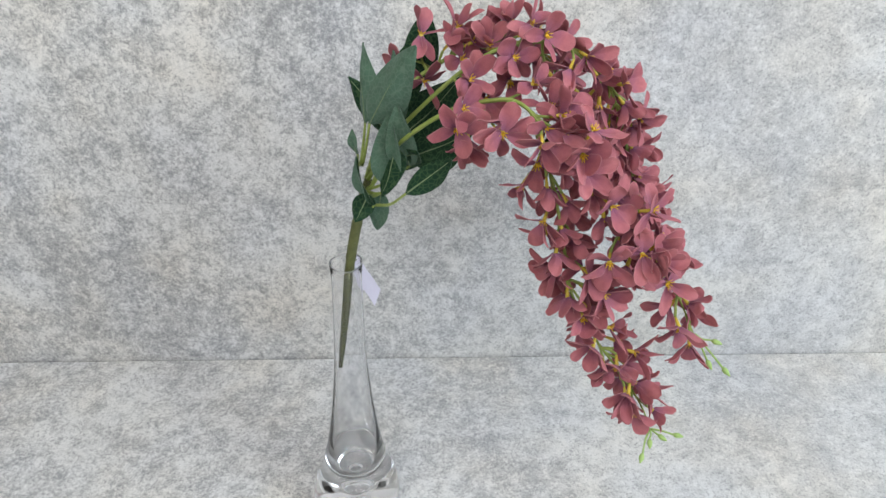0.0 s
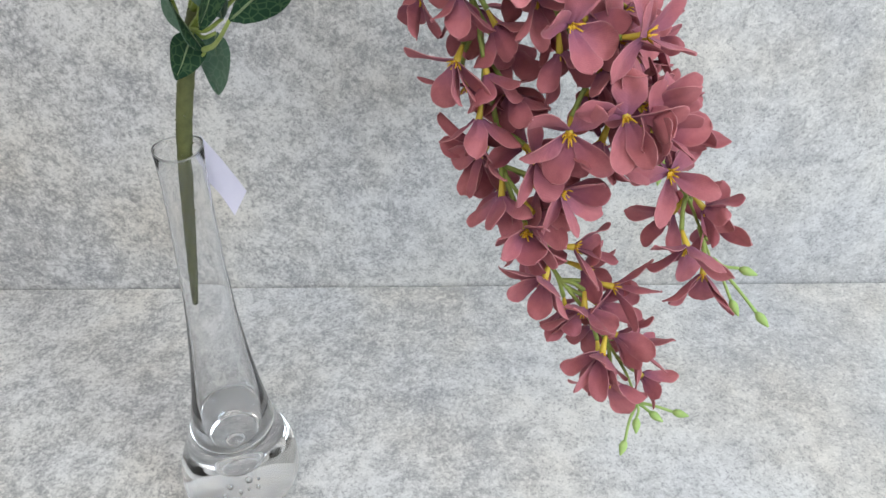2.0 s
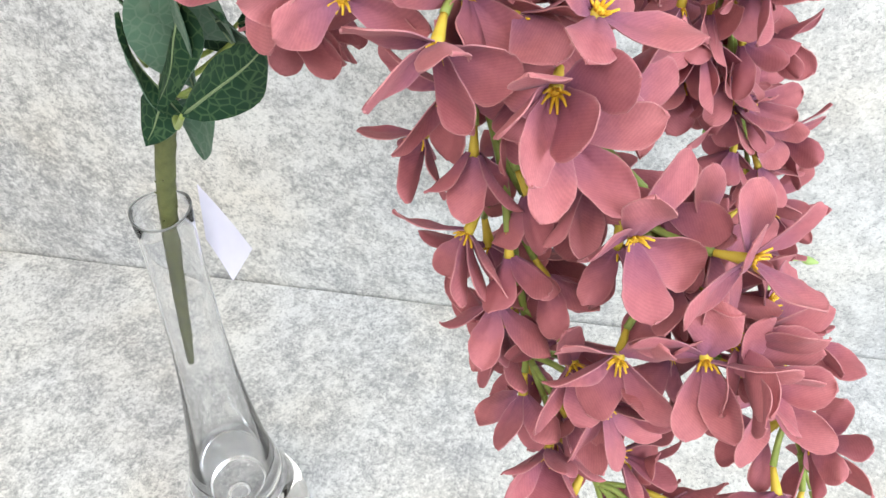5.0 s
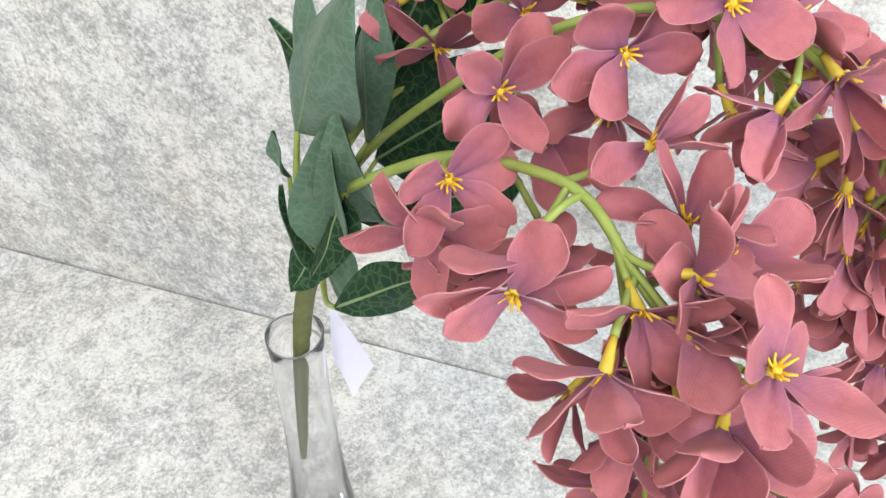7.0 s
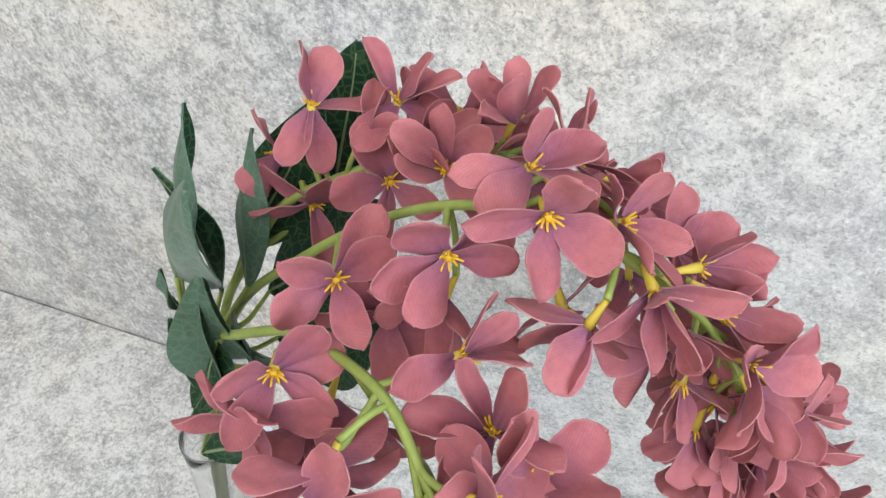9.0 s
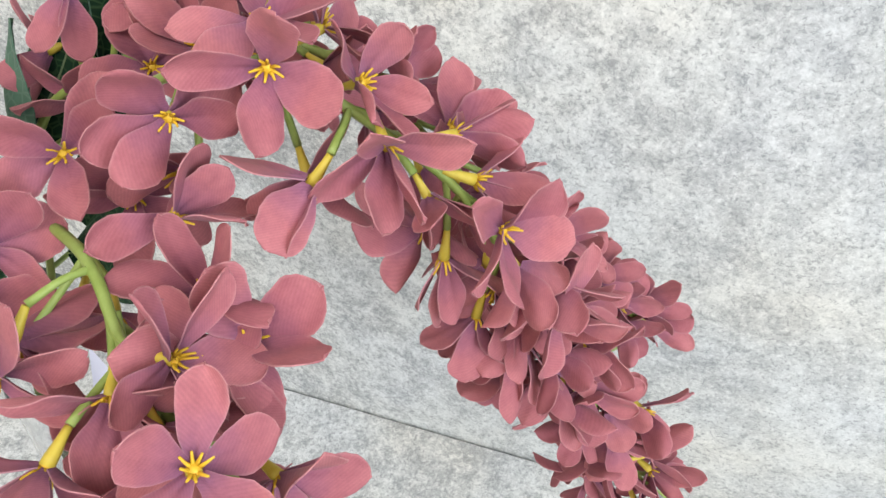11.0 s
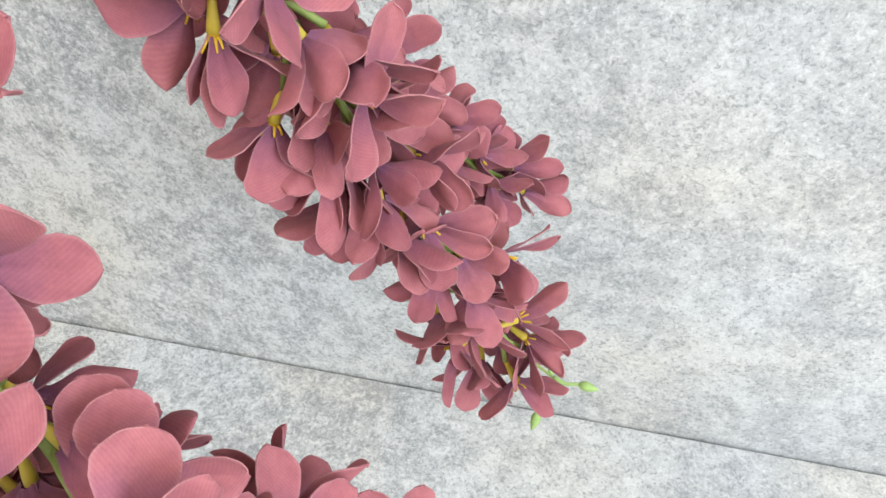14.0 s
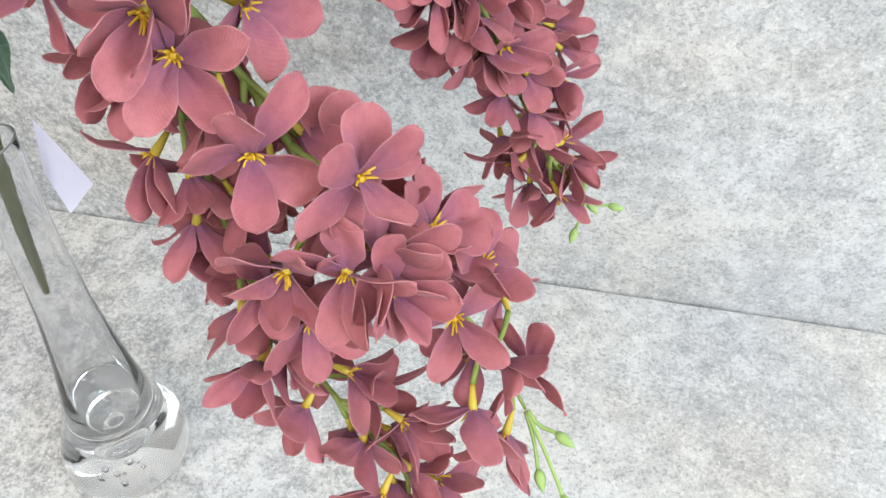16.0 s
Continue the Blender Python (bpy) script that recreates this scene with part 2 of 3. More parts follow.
def sheet(bm, rows, thick, top=0, under=0):
    """A thin cloth sheet: a grid of places with a second skin below it and a closed rim."""
    h, w = len(rows), len(rows[0])
    norm = []
    for i in range(h):
        norm.append([])
        for j in range(w):
            du = Vector(rows[i][min(j + 1, w - 1)]) - Vector(rows[i][max(j - 1, 0)])
            dv = Vector(rows[min(i + 1, h - 1)][j]) - Vector(rows[max(i - 1, 0)][j])
            norm[-1].append(du.cross(dv).normalized())
    a = [[bm.verts.new(Vector(rows[i][j]) + norm[i][j] * thick / 2) for j in range(w)] for i in range(h)]
    b = [[bm.verts.new(Vector(rows[i][j]) - norm[i][j] * thick / 2) for j in range(w)] for i in range(h)]
    for i in range(h - 1):
        for j in range(w - 1):
            bm.faces.new((a[i][j], a[i][j + 1], a[i + 1][j + 1], a[i + 1][j])).material_index = top
            bm.faces.new((b[i][j], b[i + 1][j], b[i + 1][j + 1], b[i][j + 1])).material_index = under
    uv = bm.loops.layers.uv.verify()
    where = {v: (j / (w - 1), i / (h - 1)) for skin in (a, b) for i, row in enumerate(skin) for j, v in enumerate(row)}
    rim = [(0, j) for j in range(w)] + [(i, w - 1) for i in range(1, h)] + [(h - 1, j) for j in range(w - 2, -1, -1)] + [(i, 0) for i in range(h - 2, 0, -1)]
    for (i, j), (k, m) in zip(rim, rim[1:] + rim[:1]):
        f = bm.faces.new((a[i][j], b[i][j], b[k][m], a[k][m]))
        f.material_index = top
        for e in f.edges:
            e.smooth = False
    for f in bm.faces:
        for q in f.loops:
            q[uv].uv = where.get(q.vert, (0.5, 0.5))


# ---- setting ----
def setting(name, bm, material, label, category):
    return tagged(part(name, bm, material, None, label, False), "", category, "", "structure")


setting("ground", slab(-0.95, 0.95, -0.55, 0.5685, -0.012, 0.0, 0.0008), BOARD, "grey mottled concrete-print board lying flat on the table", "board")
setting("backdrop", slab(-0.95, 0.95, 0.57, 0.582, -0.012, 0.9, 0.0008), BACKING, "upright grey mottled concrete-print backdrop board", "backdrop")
setting("table_top", slab(-1.0, 1.0, -0.6, 0.66, -0.05, -0.012, 0.003), TABLE, "plain pale table top under the boards", "table")
setting("floor", slab(-1.9, 1.9, -2.2, 1.5, -0.82, -0.75), TABLE, "plain pale room floor", "floor")
setting("ceiling", slab(-1.9, 1.9, -2.2, 1.5, 1.85, 1.95), PLASTER, "plain white ceiling", "ceiling")
setting("wall_west", slab(-1.9, -1.8, -2.2, 1.5, -0.75, 1.85), PLASTER, "plain painted wall", "wall")
setting("wall_south", slab(-1.8, 1.8, -2.2, -2.1, -0.75, 1.85), PLASTER, "plain painted wall", "wall")
setting("wall_north", slab(-1.8, 1.8, 1.4, 1.5, -0.75, 1.85), PLASTER, "plain painted wall", "wall")
setting("wall_east", slab(1.8, 1.9, -2.2, 1.5, -0.75, 1.85), PLASTER, "plain painted wall", "wall")


# ---- glass vase ----
def vase():
    """A slim bud vase with a heavy clear base, a drawn neck and a slightly flared lip; its neck leans a little."""
    outer = [(0.0, 0.0006), (0.023, 0.0), (0.0300, 0.0012), (0.0326, 0.005), (0.0332, 0.011), (0.0316, 0.022), (0.0280, 0.033), (0.0243, 0.042), (0.0208, 0.057),
             (0.0180, 0.073), (0.0150, 0.096), (0.0123, 0.124), (0.0109, 0.150), (0.0104, 0.175), (0.0102, 0.199), (0.0104, 0.209), (0.0108, 0.2164), (0.0107, 0.217)]
    inner = [(0.0103, 0.217), (0.0102, 0.2164), (0.0098, 0.209), (0.0096, 0.199), (0.0098, 0.175), (0.0103, 0.150), (0.0113, 0.124), (0.0132, 0.096), (0.0154, 0.073),
             (0.0172, 0.058), (0.0178, 0.050), (0.0174, 0.044), (0.0154, 0.039), (0.0117, 0.036), (0.006, 0.0352), (0.0, 0.035)]
    bm, n, rings = bmesh.new(), 56, []
    for r, z in outer + inner:
        cx, cy = -0.0080 + 0.037 * z, 0.404 + 0.046 * z
        if r == 0:
            rings.append([bm.verts.new((cx, cy, z))])
        else:
            lip = 0.0007 if z > 0.2 else 0.0
            rings.append([bm.verts.new((cx + r * math.cos(a), cy + r * math.sin(a), z + lip * math.sin(2 * a + 1))) for a in [2 * math.pi * k / n for k in range(n)]])
    for a, b in zip(rings, rings[1:]):
        for k in range(n):
            q = [a[k % len(a)], a[(k + 1) % len(a)], b[(k + 1) % len(b)], b[k % len(b)]]
            q = [v for i, v in enumerate(q) if v not in q[:i]]
            bm.faces.new(q)
    bmesh.ops.recalc_face_normals(bm, faces=bm.faces[:])
    for f in bm.faces:
        if f.calc_center_median().z > 0.2145:
            f.material_index = 1
    body = tagged(part("bud_vase", bm, [GLASS, LIP]), "slim clear glass bud vase with a heavy solid base", "vase")
    rnd = random.Random(5)
    for k in range(9):
        bb = bmesh.new()
        if k == 0:
            place, r, flat = Vector((-0.007, 0.403, 0.022)), 0.0085, 0.5
        else:
            place, r, flat = Vector((-0.006 + rnd.uniform(-0.006, 0.008), 0.397 + rnd.uniform(-0.008, 0.004), rnd.uniform(0.005, 0.015))), rnd.uniform(0.0007, 0.0017), 1.3
        bmesh.ops.create_uvsphere(bb, u_segments=20, v_segments=12, radius=1.0)
        for v in bb.verts:
            v.co = place + Vector((v.co.x * r, v.co.y * r, v.co.z * r * flat - (0.002 * (v.co.x ** 2 + v.co.y ** 2) if k == 0 else 0)))
        bmesh.ops.reverse_faces(bb, faces=bb.faces[:])
        part("air_bubble", bb, GLASS, body)
    return body


vase()

# ---- artificial wisteria spray ----
spray = new("wisteria_spray")
tagged(spray, "artificial mauve wisteria spray with green leaves standing in the glass vase", "artificial flower")
BASE = Vector((-0.0105, 0.412, 0.130))
spray.matrix_basis = Matrix.Translation(BASE)


def under(ob, parent=None):
    """Hang a mesh whose vertices are in world places under the spray."""
    ob.parent = parent or spray
    ob.matrix_basis = Matrix.Translation(-BASE) if parent is None else Matrix.Identity(4)
    return ob


def mm(rows):
    return [tuple(v / 1000 for v in r) for r in rows]


STEMS = {
    "a": mm([(111, 369, 341, 1.6), (116, 362, 328, 1.6), (124, 357, 302, 1.7), (131, 350, 267, 1.6), (137, 347, 238, 1.5), (152, 343, 209, 1.4), (167, 339, 188, 1.2), (182, 336, 163, 1.0), (190, 337, 142, 0.8)]),
    "b": mm([(20, 416, 271, 2.5), (31, 408, 295, 2.5), (47, 396, 316, 2.4), (71, 391, 333, 2.3), (92, 381, 342, 2.2), (105, 373, 344, 2.1), (118, 362, 336, 1.9), (134, 356, 320, 1.8), (144, 351, 311, 1.7), (153, 349, 295, 1.6), (166, 346, 275, 1.5), (181, 349, 256, 1.4), (197, 349, 235, 1.1), (209, 346, 210, 0.8)]),
    "c": mm([(18, 418, 275, 2.5), (36, 416, 305, 2.4), (55, 413, 327, 2.3), (81, 417, 348, 2.2), (105, 417, 360, 2.1), (129, 416, 360, 2.0), (142, 417, 353, 1.9), (156, 419, 341, 1.7), (165, 422, 324, 1.6), (174, 427, 299, 1.5), (183, 433, 273, 1.4), (193, 441, 241, 1.2), (205, 449, 210, 1.0), (218, 458, 185, 0.8)]),
    "d": mm([(17, 420, 275, 2.7), (25, 422, 297, 2.6), (35, 424, 314, 2.5), (46, 429, 332, 2.3), (63, 436, 342, 2.2), (82, 444, 349, 2.1), (104, 447, 350, 2.0), (124, 449, 342, 1.8), (140, 452, 323, 1.6), (156, 459, 297, 1.5), (172, 471, 269, 1.2), (187, 488, 242, 1.0), (197, 505, 220, 0.8)]),
}

# where the unopened buds at each tip hang
BUDS = {
    "a": [(183, 322, 132), (197, 331, 140), (206, 330, 143), (189, 329, 137)],
    "b": [(221, 339, 209), (216, 331, 199), (224, 325, 199)],
    "c": [(230, 457, 184), (216, 463, 191), (215, 447, 175), (221, 456, 183)],
    "d": [(200, 505, 220), (189, 496, 212)],
}

# flowers whose place and facing are known: x, y, z in mm, then compass angle and height angle of the face in degrees
FLOWERS = {
    "d": [(38, 441, 341, -139, -9), (92, 433, 354, -82, 49), (104, 446, 362, 2, 75)],
    "c": [(135, 424, 358, -12, 32), (103, 404, 342, -93, -6)],
    "c_low": [(135, 401, 351, -118, -36), (202, 445, 249, -25, -15), (154, 435, 267, -74, -37), (175, 451, 215, -68, -31), (190, 456, 190, -76, -28)],
    "b": [(118, 363, 325, -65, 0), (114, 358, 314, -102, -9), (128, 365, 335, -32, 64), (143, 343, 344, -18, 65), (135, 340, 330, -92, -2), (80, 375,
        315, -82, -14), (99, 381, 317, -57, -26), (126, 363, 341, 4, 12), (86, 391, 297, -103, -50)],
    "b_low": [(183, 351, 272, 2, 42), (196, 335, 224, -79, -22), (153, 335, 269, -101, -14), (194, 357, 256, -17, 54)],
    "a": [(133, 365, 268, -52, -35), (127, 351, 254, -136, -31), (141, 331, 234, -93, 14), (164, 335, 196, -92, -40), (176, 330, 163, -93, -36), (164,
        347, 205, -8, -14)],
}


def petal_mesh(i, broad):
    """A cloth petal: narrow claw, broad rounded end, lightly cupped with a wavy cut edge."""
    rnd = random.Random(40 + i)
    length, width = 0.0158 * rnd.uniform(0.88, 1.08), broad * rnd.uniform(0.86, 1.1)
    cup, bend, twist, wave, ph = rnd.uniform(-0.15, 0.55), rnd.uniform(-0.45, 0.25), rnd.uniform(-0.4, 0.4), rnd.uniform(0.0004, 0.001), rnd.uniform(0, 6)
    notch = rnd.choice((0, 0, 0.0007))
    rows, h, w = [], 17, 11
    jag = [[rnd.uniform(-0.035, 0.025) for a in range(h)] for k in range(2)]
    ruffle, crease = rnd.uniform(0.0003, 0.0009), rnd.uniform(-0.12, 0.22)
    for a in range(h):
        s = 1 - (1 - a / (h - 1)) ** 2.1
        grow = min(1.0, s / 0.58)
        half = width / 2 * (0.3 + 0.7 * math.sin(math.pi / 2 * grow) ** 1.3)
        if s > 0.58:
            half *= math.sqrt(max(0.0, 1 - ((s - 0.58) / 0.4203) ** 2.8))
        row = []
        for b in range(w):
            u = 2 * b / (w - 1) - 1
            y = length * s - 0.0004 * u * u * s - notch * math.exp(-6 * u * u) * s ** 4 * (1 - 0.5 * s) + 0.00012 * math.sin(7 * u + ph) * s ** 4
            x = u * half * (1 + 0.06 * math.sin(9 * s + ph + (2 if u > 0 else 0)) + jag[u > 0][a] * abs(u) ** 6)
            z = cup * half * u * u * 0.9 + bend * length * s * s * 0.6 + wave * math.sin(4.5 * s + 2.6 * u + ph) * s * (1 - 0.7 * s ** 5) + twist * x * s - 0.0005 * math.exp(-30 * u * u) * (1 - s) + crease * half * abs(u) * s + ruffle * u * u * math.sin(7 * s + 1.7 * ph + u) * s
            row.append((x, y, z))
        rows.append(row)
    bm = bmesh.new()
    sheet(bm, rows, 0.00025)
    me = bpy.data.meshes.new("petal")
    bm.to_mesh(me)
    bm.free()
    me.materials.append(PETAL)
    me.polygons.foreach_set("use_smooth", [True] * len(me.polygons))
    return me


def stamen_mesh(i):
    rnd = random.Random(80 + i)
    bm = bmesh.new()
    tube(bm, [(0, 0, -0.001, 0.0010), (0, 0, 0.0008, 0.0011), (0, 0, 0.0014, 0.0009)], 10)
    for k in range(8):
        a = 2 * math.pi * k / 8 + rnd.uniform(-0.2, 0.2)
        c, s, out, up = math.cos(a), math.sin(a), rnd.uniform(0.0008, 0.0022), rnd.uniform(0.0022, 0.004)
        tube(bm, [(0.0009 * c, 0.0009 * s, 0.0012, 0.00042), (0.0012 * c + 0.3 * out * c, 0.0012 * s + 0.3 * out * s, 0.6 * up, 0.0003), (0.0009 * c + out * c, 0.0009 * s + out * s, up, 0.00022)], 5)
    me = bpy.data.meshes.new("stamen_tuft")
    bm.to_mesh(me)
    bm.free()
    me.materials.append(YELLOW)
    me.polygons.foreach_set("use_smooth", [True] * len(me.polygons))
    return me


def calyx_mesh():
    bm = bmesh.new()
    tube(bm, [(0, 0, 0.0008, 0.0013), (0, 0, -0.001, 0.0012), (0, 0, -0.0026, 0.001), (0, 0, -0.0046, 0.0008), (0, 0, -0.0060, 0.0007)], 10)
    me = bpy.data.meshes.new("calyx")
    bm.to_mesh(me)
    bm.free()
    me.materials.append(TUBE)
    me.polygons.foreach_set("use_smooth", [True] * len(me.polygons))
    return me


PETALS, STAMENS, CALYX = [petal_mesh(i, 0.0096 if i % 2 else 0.009) for i in range(20)], [stamen_mesh(i) for i in range(3)], calyx_mesh()


def compass(az, el):
    """A direction from a compass angle and a height angle in degrees."""
    return Vector((math.cos(radians(az)) * math.cos(radians(el)), math.sin(radians(az)) * math.cos(radians(el)), math.sin(radians(el))))


def flower(centre, facing, line, rnd, size, shut, ways=()):
    """One blossom: a pedicel from the stem, a yellow tube, five cloth petals and a tuft of stamens."""
    facing = facing.normalized()
    back = centre - facing * 0.0062 * size
    joint = min(line, key=lambda q: (Vector(q[:3]) - (back - facing * 0.008 + Vector((0, 0, 0.004)))).length)
    foot = Vector(joint[:3])
    stray = back - foot
    limit = 0.02 if ways else 0.016
    if stray.length > limit:
        pull = stray.normalized() * (stray.length - limit)
        centre, back = centre - pull, back - pull
    mid = (foot + back) / 2 - facing * 0.0012 * (foot - back).length / 0.012
    bm = bmesh.new()
    tube(bm, spline([(*foot, 0.0009), (*mid, 0.0008), (*back, 0.0009)], 4), 6)
    ob = under(part("flower", bm, STEM))
    grow = Matrix.Diagonal((size, size, size, 1))
    turned = Matrix.Translation(centre) @ facing.to_track_quat("Z", "Y").to_matrix().to_4x4()
    place = turned @ pose(0, 0, 0, 0, 0, rnd.gauss(0, 45)) @ grow
    child("calyx", CALYX, ob, place)
    child("stamen_tuft", rnd.choice(STAMENS), ob, place)
    if ways:
        for k, way in enumerate(ways):
            y = compass(*way)
            x = y.cross(facing)
            if x.length < 0.05:
                x = y.orthogonal()
            x.normalize()
            m = Matrix((x, y, x.cross(y))).transposed().to_4x4()
            m = Matrix.Translation(centre + y * 0.0012 + facing * 0.0002 * k) @ m @ pose(0, 0, 0, 0, rnd.uniform(-16, 16), 0) @ grow
            child("petal", rnd.choice(PETALS), ob, m @ Matrix.Diagonal((rnd.uniform(0.9, 1.1), rnd.uniform(0.95, 1.04), 1, 1)))
        return ob
    # two upper petals stand back, three lower ones reach forward
    for k, (turn, rise) in enumerate(((-33, 4), (35, 6), (104, 24), (178, 36), (254, 24))):
        lift = rise + (rnd.uniform(18, 48) if shut else rnd.uniform(-12, 28)) + rnd.uniform(-10, 10)
        m = place @ pose(0, 0, 0.0002 * k, 0, 0, turn + rnd.uniform(-16, 16)) @ pose(0, 0.0014, 0, lift, rnd.uniform(-26, 26), rnd.uniform(-8, 8))
        child("petal", rnd.choice(PETALS), ob, m @ Matrix.Diagonal((rnd.uniform(0.85, 1.12), rnd.uniform(0.86, 1.1), 1, 1)))
    return ob


BLOOMS = {}


def bloom(key, centre, facing, *ways):
    """Note a well seen blossom: its place in mm, the way it faces and the way each petal points."""
    BLOOMS.setdefault(key, []).append((Vector(centre) / 1000, compass(*facing), ways))


def buds(line, ends, rnd):
    """The green unopened buds at a raceme's tip, each on a thin stalk of its own."""
    tip = Vector(line[-1][:3])
    for place in ends:
        end = Vector(place) / 1000
        way = (end - tip).normalized()
        sag = way.orthogonal().normalized() * rnd.uniform(-0.0012, 0.0012)
        foot, neck = tip + way * 0.0006, end - way * 0.0034
        bm = bmesh.new()
        tube(bm, spline([(*foot, 0.0008), (*((foot + neck) / 2 + sag), 0.0006), (*neck, 0.0006)], 4), 6)
        tube(bm, [(*neck, 0.0006), (*(neck + way * 0.0012), 0.0014), (*(neck + way * 0.0026), 0.0017), (*(neck + way * 0.0042), 0.0013), (*(neck + way * 0.0064), 0.0003)], 8)
        under(part("bud", bm, BUD, None, "lime green unopened bud"))


def raceme(key, first, last, step, apart, reach):
    rnd = random.Random(ord(key))
    line = [(x, y, z, 0.56 * r) for x, y, z, r in spline(STEMS[key], 8)]
    bm = bmesh.new()
    tube(bm, line, 8)
    under(part("flower_stem", bm, STEM, None, "smooth light green arching stem"))
    done = []
    for c, f, ways in BLOOMS.get(key, []):
        flower(c, f, line, rnd, rnd.uniform(0.98, 1.05), False, ways)
        done.append(c)
    for x, y, z, az, el in FLOWERS.get(key, []) + FLOWERS.get(key + "_low", []):
        c, f = Vector((x, y, z)) / 1000, compass(az, el)
        f.z -= 0.1
        flower(c, f, line, rnd, rnd.uniform(0.95, 1.03), key == "c" or rnd.random() < 0.5)
        done.append(c)
    run, turn, k = 0.0, rnd.uniform(0, 6), 0
    total = sum((Vector(b[:3]) - Vector(a[:3])).length for a, b in zip(line, line[1:]))
    nextat = first * total
    for a, b in zip(line, line[1:]):
        pa, pb = Vector(a[:3]), Vector(b[:3])
        run += (pb - pa).length
        if run < nextat or run > last * total:
            continue
        nextat += step
        turn += 2.4
        t = (pb - pa).normalized()
        side = t.orthogonal().normalized()
        out = side * math.cos(turn) + t.cross(side) * math.sin(turn)
        taper = 1 - 0.35 * run / total
        c = pb + out * reach * taper + t * 0.008
        if min((c - d).length for d in done) < apart:
            continue
        flower(c, out * 0.45 + t * 1.0 + Vector((0, 0, -0.1)), line, rnd, rnd.uniform(0.88, 1.02) * (1.0 - 0.1 * run / total), True)
        done.append(c)
    buds(line, BUDS[key], rnd)


def leaf(base, tip, width, normal, bend=0.0, fold=0.2, stalk=None, curl=0.0):
    """A pointed oval cloth leaf, grey-green above and dark with pale veins below."""
    base, tip, normal = Vector(base) / 1000, Vector(tip) / 1000, Vector(normal)
    y = tip - base
    n = y.length
    y.normalize()
    x = y.cross(normal).normalized()
    z = x.cross(y)
    rows, h, w = [], 13, 9
    for i in range(h):
        s = i / (h - 1)
        half = width / 2000 * (max(0.02, math.sin(math.pi * s ** 0.78)) ** 0.75)
        row = []
        for j in range(w):
            u = 2 * j / (w - 1) - 1
            lift = bend * n * math.sin(math.pi * s) + fold * half * abs(u) ** 1.4 + 0.0005 * math.sin(9 * s + 4 * u + 50 * n) + curl * n * s * s + 0.25 * u * half * math.sin(4 * s + 70 * n)
            row.append((u * half, n * s, lift))
        rows.append(row)
    bm = bmesh.new()
    sheet(bm, rows, 0.0004, 0, 1)
    tube(bm, [(0, r[w // 2][1], r[w // 2][2] - 0.0001, 0.00048 - 0.00032 * i / h) for i, r in enumerate(rows[:-1])], 5, 2)
    ob = part("leaf", bm, [LEAF_PALE, LEAF_DARK, RIB], spray)
    m = Matrix((x, y, z)).transposed().to_4x4()
    ob.matrix_basis = Matrix.Translation(base - BASE) @ m
    if stalk:
        st = bmesh.new()
        foot, mid = Vector(stalk) / 1000, (Vector(stalk) / 1000 + base) / 2 + Vector((0, -0.002, -0.002))
        tube(st, spline([(*foot, 0.0011), (*mid, 0.0009), (*base, 0.0007)], 4), 6)
        tie = part("leaf_stalk", st, STEM, ob)
        tie.matrix_basis = ob.matrix_basis.inverted() @ Matrix.Translation(-BASE)
    return ob


def main_stem():
    bm = bmesh.new()
    tube(bm, spline(mm([(-11, 412, 129, 1.4), (-8, 412, 147, 2.1), (-4, 412, 172, 2.6), (0, 413, 199, 3.0), (4, 414, 222, 3.3), (8, 415, 240, 3.4), (13, 417, 258, 3.4), (19, 418, 275, 3.2)]), 7), 12, 0, 0.1)
    for k in range(26):
        t = k / 26
        z, x = 0.138 + 0.1 * t, -0.0095 + 0.0168 * t
        r = 0.0016 + 0.0015 * t
        a = random.uniform(0, 6.28)
        tube(bm, [(x + r * math.cos(a), 0.4128 + r * math.sin(a), z, 0.0004), (x + (r + 0.0007) * math.cos(a), 0.4128 + (r + 0.0007) * math.sin(a), z + 0.0006, 0.0002)], 4)
    under(part("main_stem", bm, WOOD, None, "ribbed olive green plastic main stem"))


def paper_tag():
    """A white price sticker folded over the vase's neck, its free end standing away behind."""
    a, b, c, d = [Vector(q) / 1000 for q in ((2, 437, 209), (19, 434, 180), (16, 419, 177), (5, 427, 190))]
    rows = []
    for i in range(6):
        s = i / 5
        rows.append([tuple((a.lerp(b, s)).lerp(d.lerp(c, s), j / 4) + Vector((0, 0, 0.0015 * math.sin(math.pi * s)))) for j in range(5)])
    bm = bmesh.new()
    sheet(bm, rows, 0.0002)
    tagged(part("paper_tag", bm, PAPER), "blank white paper tag stuck to the neck of the vase", "tag")


paper_tag()
main_stem()
NODE = (16, 416, 269)
leaf((20, 412, 316), (20, 432, 357), 18, (-0.85, -0.5, 0.0), 0.04, -0.5, (15, 413, 288))
leaf((23, 407, 318), (52, 391, 369), 24, (-0.45, -0.85, 0.2), 0.04, -0.5, (16, 413, 288))
leaf((39, 415, 312), (37, 435, 351), 15, (-0.6, -0.75, 0.2), 0.05, -0.4, (19, 415, 284))
leaf((34, 401, 279), (36, 403, 328), 17, (-0.3, -0.94, 0.04), 0.06, 0.7, NODE)
leaf((22, 410, 262), (14, 407, 297), 11, (-0.9, -0.4, -0.1), 0.08, 0.5, (13, 416, 255))
leaf((44, 376, 289), (70, 374, 311), 14, (0.05, 0.85, -0.5), 0.06, 0.6, (24, 403, 266))
leaf((45, 408, 290), (40, 400, 334), 17, (-0.2, -0.93, 0.3), 0.1, 0.6, NODE)
